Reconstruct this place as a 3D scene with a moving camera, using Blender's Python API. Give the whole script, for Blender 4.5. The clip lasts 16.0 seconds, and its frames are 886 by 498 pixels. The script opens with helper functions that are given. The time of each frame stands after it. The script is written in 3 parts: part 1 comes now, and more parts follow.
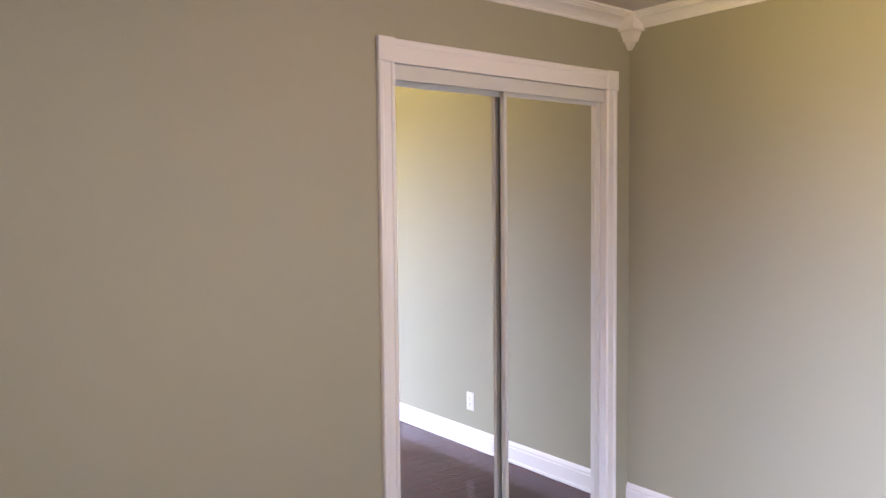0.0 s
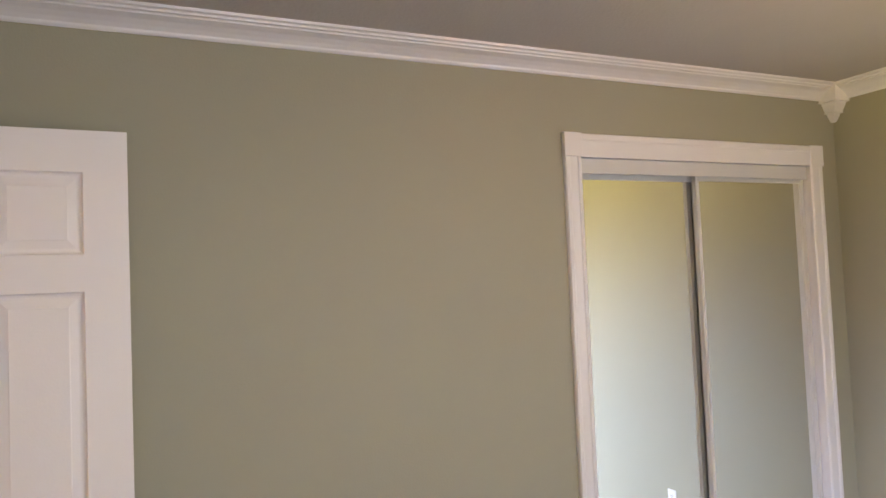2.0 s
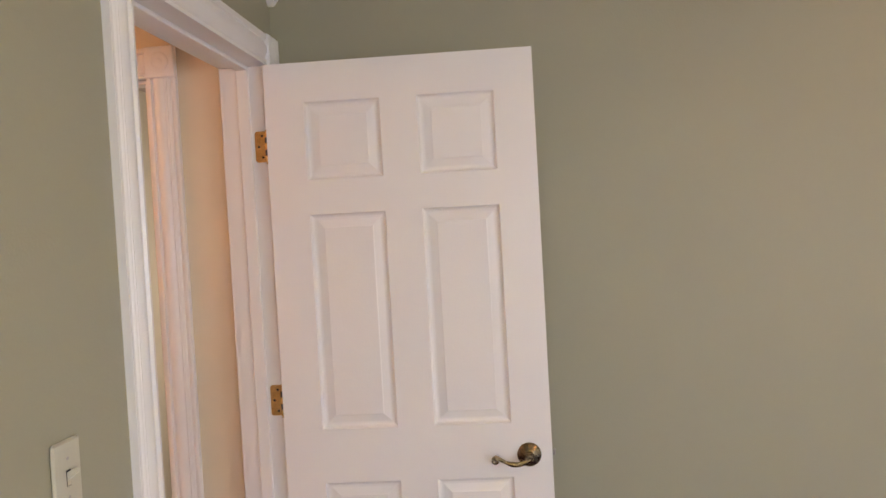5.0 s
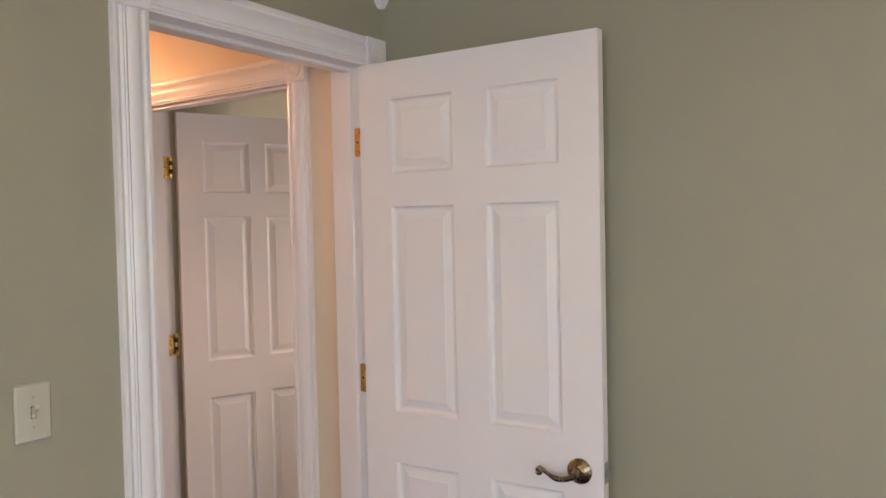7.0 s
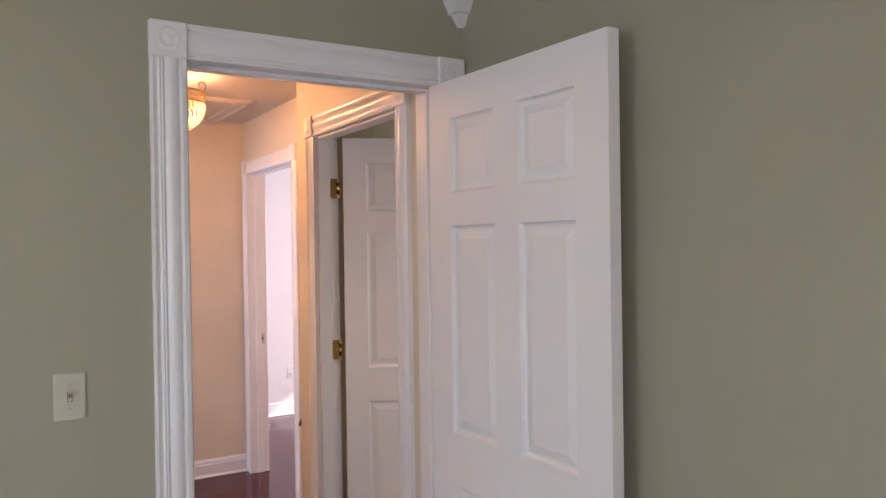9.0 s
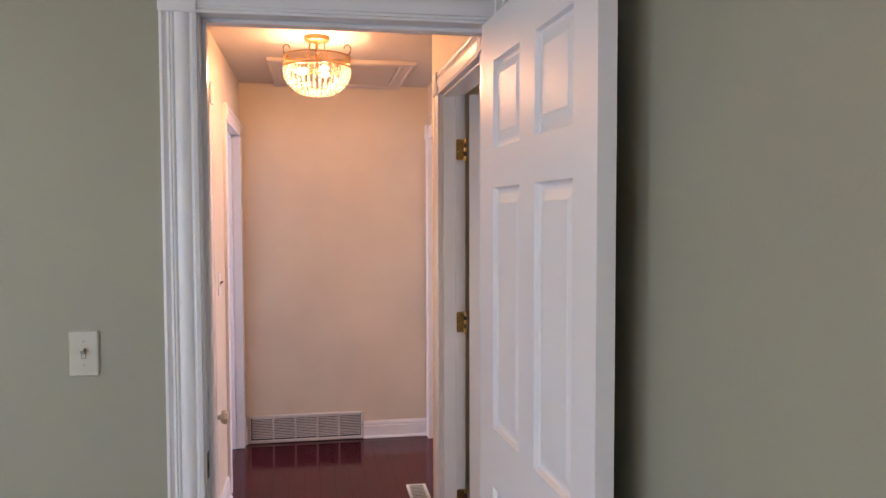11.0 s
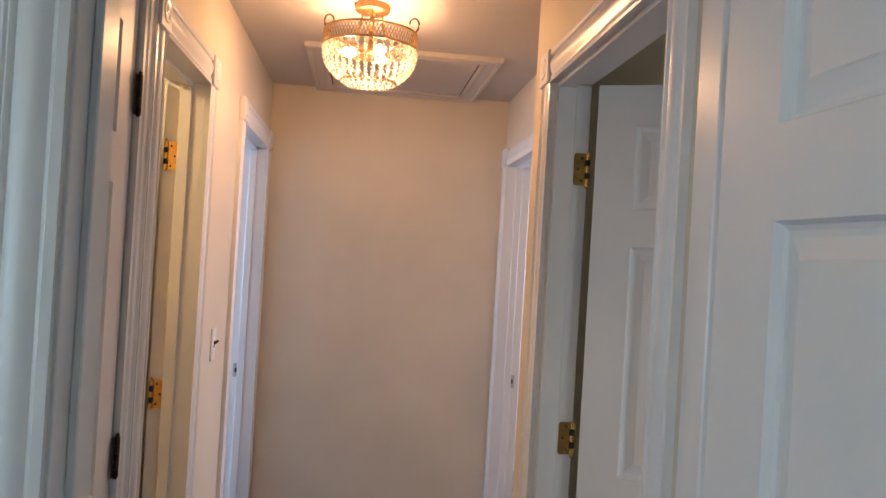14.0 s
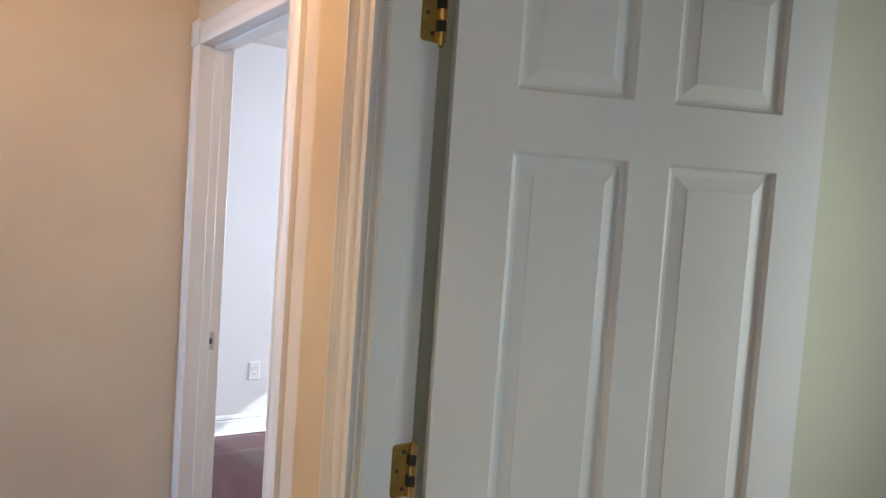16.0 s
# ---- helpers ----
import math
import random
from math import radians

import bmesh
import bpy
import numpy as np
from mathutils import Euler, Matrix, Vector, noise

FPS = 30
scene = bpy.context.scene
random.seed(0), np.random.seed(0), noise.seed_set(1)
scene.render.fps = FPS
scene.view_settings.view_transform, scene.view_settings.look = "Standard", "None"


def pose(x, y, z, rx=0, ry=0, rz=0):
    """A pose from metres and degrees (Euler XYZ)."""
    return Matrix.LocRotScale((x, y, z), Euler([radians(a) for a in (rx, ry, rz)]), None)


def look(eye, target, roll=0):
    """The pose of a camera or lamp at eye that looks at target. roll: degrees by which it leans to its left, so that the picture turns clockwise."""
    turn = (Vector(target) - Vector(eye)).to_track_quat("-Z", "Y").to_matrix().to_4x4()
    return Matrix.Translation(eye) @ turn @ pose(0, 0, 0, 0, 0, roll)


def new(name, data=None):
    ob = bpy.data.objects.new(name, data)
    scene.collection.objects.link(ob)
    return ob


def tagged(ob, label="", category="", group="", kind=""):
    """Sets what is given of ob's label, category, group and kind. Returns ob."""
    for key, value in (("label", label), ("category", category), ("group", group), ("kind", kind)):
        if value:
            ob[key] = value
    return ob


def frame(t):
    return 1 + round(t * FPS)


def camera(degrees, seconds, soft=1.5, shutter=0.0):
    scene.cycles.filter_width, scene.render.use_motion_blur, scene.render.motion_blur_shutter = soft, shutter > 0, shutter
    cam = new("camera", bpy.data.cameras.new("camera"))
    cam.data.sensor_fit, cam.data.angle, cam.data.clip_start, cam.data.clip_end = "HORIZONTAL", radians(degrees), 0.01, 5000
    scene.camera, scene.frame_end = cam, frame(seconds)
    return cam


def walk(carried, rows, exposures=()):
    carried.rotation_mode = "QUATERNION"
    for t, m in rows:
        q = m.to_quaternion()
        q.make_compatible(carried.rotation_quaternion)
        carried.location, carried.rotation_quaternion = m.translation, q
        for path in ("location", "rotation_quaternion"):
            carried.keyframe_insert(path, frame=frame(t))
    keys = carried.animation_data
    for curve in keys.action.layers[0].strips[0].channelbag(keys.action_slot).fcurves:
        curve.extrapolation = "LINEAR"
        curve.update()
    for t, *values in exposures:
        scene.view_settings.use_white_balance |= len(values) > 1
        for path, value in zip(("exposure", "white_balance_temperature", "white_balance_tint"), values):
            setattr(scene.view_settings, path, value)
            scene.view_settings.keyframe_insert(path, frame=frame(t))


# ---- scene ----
cam = camera(60.7, 16.0)

PATH = [
    (0, (-2.343, -0.719, 1.522), (-0.774, -1.954, 1.399), -0.6),
    (0.5, (-2.344, -0.706, 1.543), (-0.717, -1.867, 1.468), -0.9),
    (1, (-2.352, -0.707, 1.572), (-0.67, -1.789, 1.586), -1.1),
    (1.5, (-2.35, -0.706, 1.585), (-0.598, -1.668, 1.651), -1.5),
    (2, (-2.331, -0.692, 1.583), (-0.515, -1.525, 1.68), -2.4),
    (2.5, (-2.32, -0.689, 1.586), (-0.439, -1.356, 1.711), -3.0),
    (3, (-2.315, -0.675, 1.579), (-0.381, -1.161, 1.727), -3.1),
    (3.5, (-2.297, -0.592, 1.688), (-0.328, -0.94, 1.728), -2.7),
    (4, (-2.333, -0.555, 1.638), (-0.342, -0.7455, 1.6055), -3.4),
    (6.5, (-1.982, -1.294, 1.511), (-0.19, -0.407, 1.471), -1.0),
    (7, (-1.927, -1.515, 1.548), (-0.268, -0.401, 1.486), -1.2),
    (7.5, (-1.818, -1.776, 1.564), (-0.347, -0.422, 1.491), -1.0),
    (8, (-1.67, -1.892, 1.548), (-0.346, -0.395, 1.46), -1.7),
    (8.5, (-1.461, -1.981, 1.566), (-0.239, -0.399, 1.526), 0.2),
    (9, (-1.304, -2.05, 1.555), (-0.28, -0.332, 1.54), -0.8),
    (11.5, (-0.525, -1.958, 1.542), (-0.269, 0.023, 1.453), 0.9),
    (12, (-0.525, -1.757, 1.544), (-0.318, 0.232, 1.53), 1.4),
    (12.5, (-0.527, -1.559, 1.548), (-0.369, 0.434, 1.597), 0.7),
    (13, (-0.498, -1.34, 1.546), (-0.388, 0.656, 1.625), 1.4),
    (13.5, (-0.48, -1.101, 1.557), (-0.386, 0.896, 1.615), 2.3),
    (14, (-0.542, -0.851, 1.551), (-0.327, 1.137, 1.571), 3.4),
    (14.5, (-0.578, -0.611, 1.521), (-0.234, 1.358, 1.472), 3.7),
    (15, (-0.565, -0.357, 1.515), (0.006, 1.559, 1.441), 4.9),
    (15.5, (-0.548, -0.1, 1.502), (0.246, 1.733, 1.407), 5.1),
    (16, (-0.588, 0.137, 1.514), (0.511, 1.804, 1.395), 4.0),
]
walk(cam, [(t, look(eye, target, roll)) for t, eye, target, roll in PATH], [(0, 0.0, 7350, 38), (2.0, -0.02, 7450, 31), (3.5, 0.1, 7750, 31), (6.5, 0.05, 7250, 29), (9, -0.18, 6550, 26),
    (11.5, -0.15, 6250, 27), (12.5, -0.3, 6150, 23), (13.5, -0.6, 5900, 15), (14.0, -0.58, 5700, 9), (14.5, -0.42, 5450, 2), (15.0, -0.42, 5350, -1), (16, -0.28, 5500, 1)])

# world, sun and window light
world = bpy.data.worlds.new("world")
scene.world = world
world.use_nodes = True
wn = world.node_tree.nodes
sky = wn.new("ShaderNodeTexSky")
sky.sky_type, sky.sun_disc = "NISHITA", False
sky.sun_elevation, sky.sun_rotation = radians(31.5), radians(116.6)
world.node_tree.links.new(sky.outputs[0], wn["Background"].inputs[0])
wn["Background"].inputs[1].default_value = 0.10


def lamp(name, kind, energy, color, m, **extra):
    data = bpy.data.lights.new(name, kind)
    data.energy, data.color = energy, color
    if kind == "AREA":
        data.shape, data.size, data.size_y = "RECTANGLE", extra["size"], extra["size_y"]
        data.spread = extra.get("spread", radians(180))
    if kind == "POINT":
        data.shadow_soft_size = extra["radius"]
    if kind == "SUN":
        data.angle = radians(0.5)
    ob = new(name, data)
    ob.matrix_world = m
    return ob


lamp("sun", "SUN", 5.0, (1.0, 0.95, 0.86), look((14, -7, 9.6), (0, 0, 0)))
lamp("side_room_window_sky", "AREA", 9.0, (1.0, 0.93, 0.80), look((1.25, 0.13, 1.42), (1.2, 1.3, 1.0)), size=0.6, size_y=1.0)
WARM = (1.0, 0.485, 0.195)
SKYL = (0.50, 0.71, 1.0)
GRASS = (0.92, 0.88, 0.26)
HALL_W, ROOM_W = 25.0, 10.0
# bedroom windows, all out of view: the sky above, the sunlit lawn below
lamp("bedroom_window_sky", "AREA", 28, SKYL, look((-3.98, -1.9, 1.45), (-2.6, -1.6, 0.6)), size=1.3, size_y=1.2, spread=radians(160))
lamp("bedroom_window_lawn", "AREA", 6.5, GRASS, look((-3.98, -1.9, 1.35), (-2.6, -1.6, 2.3)), size=1.3, size_y=1.2, spread=radians(160))
# made-up south window, added as fill to brighten the north wall
lamp("bedroom_south_fill_sky", "AREA", 23, SKYL, look((-3.1, -3.66, 1.45), (-2.6, -2.0, 0.8)), size=1.0, size_y=1.2, spread=radians(160))
lamp("bedroom_south_fill_lawn", "AREA", 7, GRASS, look((-3.1, -3.66, 1.35), (-2.6, -2.0, 2.2)), size=1.0, size_y=1.2, spread=radians(160))
lamp("bedroom_north_window_sky", "AREA", 100, SKYL, look((-2.75, -0.06, 1.45), (-2.60, -1.5, 0.75)), size=1.2, size_y=1.2, spread=radians(74))
lamp("bedroom_north_window_lawn", "AREA", 36, GRASS, look((-2.75, -0.06, 1.35), (-2.60, -1.5, 2.20)), size=1.2, size_y=1.2, spread=radians(74))
lamp("front_room_window_sky", "AREA", 140, (0.96, 0.88, 0.98), look((3.5, 3.6, 1.5), (2, 3.6, 1.1)), size=1.3, size_y=1.2)
lamp("back_room_window_sky", "AREA", 100, (0.62, 0.78, 1.0), look((-3.6, 3.0, 1.5), (-2, 2.9, 1.1)), size=1.3, size_y=1.2)


# materials
def mat(name, color, rough=0.5, metal=0.0, vary=0.0, scale=4.0, fine=0.0, fine_scale=300.0, bump=0.0, coat=0.0, second=None, random_tint=0.0, stretch=None):
    """A surface: two scales of variation in colour, roughness and relief."""
    m = bpy.data.materials.new(name)
    m.use_nodes = True
    n, l = m.node_tree.nodes, m.node_tree.links
    b = n["Principled BSDF"]
    b.inputs["Roughness"].default_value, b.inputs["Metallic"].default_value = rough, metal
    b.inputs["Coat Weight"].default_value = coat
    b.inputs["Base Color"].default_value = (*color, 1)
    tc = n.new("ShaderNodeTexCoord")
    src = tc.outputs["Object"]
    if stretch:
        mp = n.new("ShaderNodeMapping")
        mp.inputs["Scale"].default_value = stretch
        l.new(src, mp.inputs[0])
        src = mp.outputs[0]
    if vary or second:
        big = n.new("ShaderNodeTexNoise")
        big.inputs["Scale"].default_value, big.inputs["Detail"].default_value = scale, 6
        l.new(src, big.inputs[0])
        ramp = n.new("ShaderNodeValToRGB")
        ramp.color_ramp.elements[0].position, ramp.color_ramp.elements[1].position = 0.3, 0.7
        dark = [c * (1 - vary) for c in color]
        ramp.color_ramp.elements[0].color = (*(second or dark), 1)
        ramp.color_ramp.elements[1].color = (*[min(1, c * (1 + vary * 0.6)) for c in color], 1)
        l.new(big.outputs[0], ramp.inputs[0])
        out = ramp.outputs[0]
        if random_tint:
            info = n.new("ShaderNodeObjectInfo")
            hsv = n.new("ShaderNodeHueSaturation")
            mr = n.new("ShaderNodeMapRange")
            mr.inputs["To Min"].default_value, mr.inputs["To Max"].default_value = 1 - random_tint, 1 + random_tint
            l.new(info.outputs["Random"], mr.inputs[0])
            l.new(mr.outputs[0], hsv.inputs["Value"])
            l.new(out, hsv.inputs["Color"])
            out = hsv.outputs[0]
        l.new(out, b.inputs["Base Color"])
        mr2 = n.new("ShaderNodeMapRange")
        mr2.inputs["To Min"].default_value, mr2.inputs["To Max"].default_value = max(0.0, rough * 0.88), min(1, rough * 1.12)
        l.new(big.outputs[0], mr2.inputs[0])
        l.new(mr2.outputs[0], b.inputs["Roughness"])
    if bump:
        fn = n.new("ShaderNodeTexNoise")
        fn.inputs["Scale"].default_value, fn.inputs["Detail"].default_value = fine_scale, 3
        l.new(src, fn.inputs[0])
        bp = n.new("ShaderNodeBump")
        bp.inputs["Strength"].default_value, bp.inputs["Distance"].default_value = bump, 0.002
        l.new(fn.outputs[0], bp.inputs["Height"])
        l.new(bp.outputs[0], b.inputs["Normal"])
    return m


SAGE = mat("sage_wall_paint", (0.345, 0.340, 0.258), 0.55, vary=0.03, scale=1.3, bump=0.2, fine_scale=150)
# same sage, lightened so the side room's north and east walls look window-lit
LIT_SAGE = mat("window_lit_sage_paint", (0.72, 0.70, 0.57), 0.55, vary=0.03, scale=1.3, bump=0.2, fine_scale=150)
CREAM = mat("cream_hall_paint", (0.70, 0.62, 0.49), 0.42, vary=0.07, scale=2.2, bump=0.2, fine_scale=150)
YELLOW = mat("yellow_room_paint", (0.70, 0.52, 0.22), 0.5, vary=0.04, scale=2, bump=0.3, fine_scale=140)
PALE = mat("pale_room_paint", (0.72, 0.72, 0.70), 0.5, vary=0.03, scale=2, bump=0.3, fine_scale=140)
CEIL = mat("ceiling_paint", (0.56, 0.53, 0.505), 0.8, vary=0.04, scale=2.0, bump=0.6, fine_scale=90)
HATCH = mat("ceiling_gloss_paint", (0.58, 0.55, 0.53), 0.45, vary=0.05, scale=4, bump=0.15, fine_scale=120)
TRIM = mat("white_gloss_trim_paint", (0.78, 0.78, 0.79), 0.29, vary=0.02, scale=7, bump=0.05, fine_scale=220)
DOORW = mat("white_satin_door_paint", (0.82, 0.81, 0.82), 0.40, vary=0.008, scale=3, bump=0.10, fine_scale=160)
WOOD = mat("dark_cherry_plank", (0.055, 0.006, 0.009), 0.12, vary=0.25, scale=9, bump=0.03, fine_scale=40, random_tint=0.15, stretch=(1, 0.1, 1), coat=0.0)
WOOD.node_tree.nodes["Principled BSDF"].inputs["Specular IOR Level"].default_value = 0.26
SUBFLOOR = mat("dark_joint", (0.012, 0.005, 0.004), 0.6, vary=0.1)
BRASS = mat("polished_brass", (0.72, 0.50, 0.20), 0.24, 1.0, vary=0.2, scale=60, bump=0.1)
GOLD = mat("antique_gold_metal", (0.50, 0.33, 0.15), 0.30, 1.0, vary=0.2, scale=50, bump=0.1)
BRONZE = mat("oil_rubbed_bronze", (0.05, 0.033, 0.025), 0.36, 0.85, vary=0.25, scale=60, bump=0.1)
ANTIQUE = mat("antique_brass", (0.24, 0.19, 0.13), 0.27, 1.0, vary=0.25, scale=60, bump=0.1)
STEEL = mat("brushed_steel", (0.45, 0.44, 0.43), 0.35, 1.0, vary=0.1, scale=60)
TRACK = mat("grey_white_enamel", (0.62, 0.63, 0.62), 0.32, vary=0.04, scale=9)
IVORY = mat("ivory_plastic", (0.52, 0.51, 0.42), 0.34, vary=0.03, scale=30)
BROWNP = mat("brown_plastic", (0.10, 0.055, 0.03), 0.4, vary=0.05, scale=30)
WHITEP = mat("white_plastic", (0.78, 0.78, 0.76), 0.34, vary=0.03, scale=30)
SLOT = mat("dark_slot", (0.02, 0.02, 0.02), 0.6, vary=0.1)
VENTM = mat("white_enamelled_steel", (0.66, 0.63, 0.59), 0.42, vary=0.04, scale=20)
GRASSM = mat("sunlit_lawn", (0.10, 0.16, 0.035), 0.9, vary=0.3, scale=3, bump=0.5, fine_scale=30)
MIRROR = mat("mirror_silver", (0.90, 0.92, 0.90), 0.0, 1.0)


def glassy(name, color, rough, ior=1.5):
    m = bpy.data.materials.new(name)
    m.use_nodes = True
    b = m.node_tree.nodes["Principled BSDF"]
    b.inputs["Base Color"].default_value = (*color, 1)
    b.inputs["Roughness"].default_value, b.inputs["IOR"].default_value = rough, ior
    b.inputs["Transmission Weight"].default_value = 1.0
    return m


CRYSTAL = glassy("warm_crystal", (1.0, 0.99, 0.95), 0.05)
CRYSTAL.node_tree.nodes["Principled BSDF"].inputs["Transmission Weight"].default_value = 0.72
PANE = glassy("window_glass", (1, 1, 1), 0.0, 1.45)


def glowing(name, color, strength):
    m = bpy.data.materials.new(name)
    m.use_nodes = True
    b = m.node_tree.nodes["Principled BSDF"]
    b.inputs["Base Color"].default_value = (*color, 1)
    b.inputs["Emission Color"].default_value = (*color, 1)
    b.inputs["Emission Strength"].default_value = strength
    return m


BULB = glowing("lit_bulb", (1.0, 0.74, 0.42), 30)
OPAL = glowing("lit_opal_glass", (1.0, 0.80, 0.56), 3)


# mesh helpers
def finish(name, bm, material, parent=None, label="", kind="", category="", smooth=False):
    me = bpy.data.meshes.new(name)
    bmesh.ops.recalc_face_normals(bm, faces=bm.faces)
    if smooth:
        for f in bm.faces:
            f.smooth = True
    bm.to_mesh(me)
    bm.free()
    me.materials.append(material)
    if smooth:
        me.set_sharp_from_angle(angle=radians(38))
    ob = new(name, me)
    ob.parent = parent
    return tagged(ob, label, category, "", kind)


def part(name, bm, material, parent, label="", smooth=False):
    return finish(name, bm, material, parent, label, smooth=smooth)


def base(name, m=Matrix(), label="", category="", group="", kind=""):
    ob = new(name)
    ob.matrix_world = m
    ob.empty_display_size = 0.1
    return tagged(ob, label, category, group, kind)


def box(bm, lo, hi, bevel=0.0):
    lo, hi = Vector(lo), Vector(hi)
    r = bmesh.ops.create_cube(bm, size=1, matrix=Matrix.Translation((lo + hi) / 2) @ Matrix.Diagonal((*(hi - lo), 1)))
    if bevel:
        es = list({e for v in r["verts"] for e in v.link_edges})
        bmesh.ops.bevel(bm, geom=es, offset=bevel, segments=1, affect="EDGES")
    return bm


def one(lo, hi, bevel=0.0):
    return box(bmesh.new(), lo, hi, bevel)


def prism(bm, profile, start, end, u, v):
    """The profile, points (a, b) along u and v, drawn out from start to end."""
    start, end, u, v = Vector(start), Vector(end), Vector(u), Vector(v)
    ra = [bm.verts.new(start + u * a + v * b) for a, b in profile]
    rb = [bm.verts.new(end + u * a + v * b) for a, b in profile]
    k = len(profile)
    for i in range(k):
        bm.faces.new((ra[i], ra[(i + 1) % k], rb[(i + 1) % k], rb[i]))
    bm.faces.new(ra[::-1])
    bm.faces.new(rb)
    return bm


def lathe(bm, profile, steps=24, m=Matrix()):
    """Rings of (radius, height) about local z."""
    rings = []
    for r, z in profile:
        if r < 1e-6:
            rings.append([bm.verts.new(m @ Vector((0, 0, z)))])
        else:
            rings.append([bm.verts.new(m @ Vector((r * math.cos(2 * math.pi * i / steps), r * math.sin(2 * math.pi * i / steps), z))) for i in range(steps)])
    for a, b in zip(rings, rings[1:]):
        for i in range(steps):
            j = (i + 1) % steps
            vs = [a[i % len(a)], a[j % len(a)], b[j % len(b)], b[i % len(b)]]
            vs = list(dict.fromkeys(vs))
            if len(vs) > 2:
                bm.faces.new(vs)
    return bm


def tube(bm, points, radius, steps=8):
    """A round bar through the points; radius a number or one for each point."""
    pts = [Vector(p) for p in points]
    rad = radius if isinstance(radius, (list, tuple)) else [radius] * len(pts)
    rings = []
    for i, p in enumerate(pts):
        d = (pts[min(i + 1, len(pts) - 1)] - pts[max(i - 1, 0)]).normalized()
        q = d.to_track_quat("Z", "Y")
        rings.append([bm.verts.new(p + q @ Vector((rad[i] * math.cos(2 * math.pi * k / steps), rad[i] * math.sin(2 * math.pi * k / steps), 0))) for k in range(steps)])
    for a, b in zip(rings, rings[1:]):
        for k in range(steps):
            j = (k + 1) % steps
            bm.faces.new((a[k], a[j], b[j], b[k]))
    bm.faces.new(rings[0][::-1])
    bm.faces.new(rings[-1])
    return bm


# the large structure
H = 2.40
T = 0.115


def wall(name, material, lo, hi, along, openings=()):
    """A wall from lo to hi in plan; openings (from, to, bottom, top) along its length."""
    bm = bmesh.new()
    a0, a1 = (lo[0], hi[0]) if along == "x" else (lo[1], hi[1])

    def piece(p, q, z0, z1):
        if q - p > 1e-4 and z1 - z0 > 1e-4:
            if along == "x":
                box(bm, (p, lo[1], z0), (q, hi[1], z1 + (0.05 if z1 == H else 0)))
            else:
                box(bm, (lo[0], p, z0), (hi[0], q, z1 + (0.05 if z1 == H else 0)))
    at = a0
    for p, q, z0, z1 in sorted(openings):
        piece(at, p, 0, H)
        piece(p, q, 0, z0)
        piece(p, q, z1, H)
        at = q
    piece(at, a1, 0, H)
    return finish(name, bm, material, kind="structure")


XL, XR, XR2, YE, YS, XW = -1.05, -0.04, 0.20, 3.15, -3.72, -4.05
YC = 1.42
YN = 4.67
wall("wall_closet_side", SAGE, (0, YS), (T, 0), "y", [(-3.55, -2.33, 0, 2.05)])
wall("wall_bedroom_south", SAGE, (XW - T, YS - T), (0.9, YS), "x", [(-3.65, -2.55, 0.75, 2.05)])
wall("wall_bedroom_west", SAGE, (XW - T, YS), (XW, 0), "y", [(-2.6, -1.2, 0.75, 2.05)])
wall("wall_bedroom_north", SAGE, (XW - T, 0), (T, T), "x", [(-3.4, -2.1, 0.75, 2.05), (-0.875, -0.085, 0, 2.06)])
wall("wall_closet_back", PALE, (0.78, YS), (0.9, -0.0), "y")
wall("wall_closet_end", PALE, (T, -2.0), (0.78, -1.9), "x")
wall("wall_hall_near", CREAM, (XR, T), (0.06, YC - 0.1), "y", [(0.365, 1.195, 0, 2.06)])
wall("wall_hall_return", CREAM, (XR, YC - 0.1), (XR2, YC), "x")
wall("wall_hall_far", CREAM, (XR2, YC - 0.1), (XR2 + T, YE), "y", [(2.14, 3.07, 0, 2.06)])
wall("wall_hall_end", CREAM, (XL - T, YE), (XR2 + T, YE + T), "x")
wall("wall_hall_west", CREAM, (XL - T, T), (XL, YE), "y", [(0.16, 0.872, 0, 2.132), (1.01, 1.59, 0, 2.06), (2.27, 3.07, 0, 2.06)])
wall("wall_side_room_south", SAGE, (0.06, 0.0), (3.1, T), "x", [(0.92, 1.58, 0.9, 2.0)])
wall("wall_side_room_east", LIT_SAGE, (3.0, T), (3.1, YC - 0.1), "y")
wall("wall_side_room_north", LIT_SAGE, (XR2 + T, YC - 0.1), (3.1, YC), "x")
wall("wall_front_room_east", PALE, (3.6, YC), (3.7, YN + 0.1), "y", [(2.9, 4.3, 0.75, 2.05)])
wall("wall_front_room_north", PALE, (XR2 + T, YN), (3.6, YN + 0.1), "x")
wall("wall_front_room_west", PALE, (XR2, YE + T), (XR2 + T, YN + 0.1), "y")
wall("wall_front_room_south", PALE, (3.1, YC - 0.1), (3.7, YC), "x")
wall("wall_back_room_west", PALE, (-3.8, 2.0), (-3.7, 4.6), "y", [(2.3, 3.6, 0.75, 2.05)])
wall("wall_back_room_north", PALE, (-3.8, 4.5), (XL - T, 4.6), "x")
wall("wall_back_room_east", PALE, (XL - T, YE + T), (XL, 4.6), "y")
wall("wall_back_room_south", PALE, (-3.8, 1.9), (XL - T, 2.0), "x")
wall("wall_yellow_room_west", YELLOW, (-3.1, 0.95), (-3.0, 1.9), "y")
wall("wall_yellow_room_south", YELLOW, (-3.1, 0.88), (XL - T, 0.95), "x")
wall("wall_hall_closet_back", PALE, (-1.8, T), (-1.72, 0.88), "y")
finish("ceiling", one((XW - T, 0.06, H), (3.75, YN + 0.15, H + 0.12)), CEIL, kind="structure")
RISE = 0.022   # the old bedroom ceiling rises a little from south to north


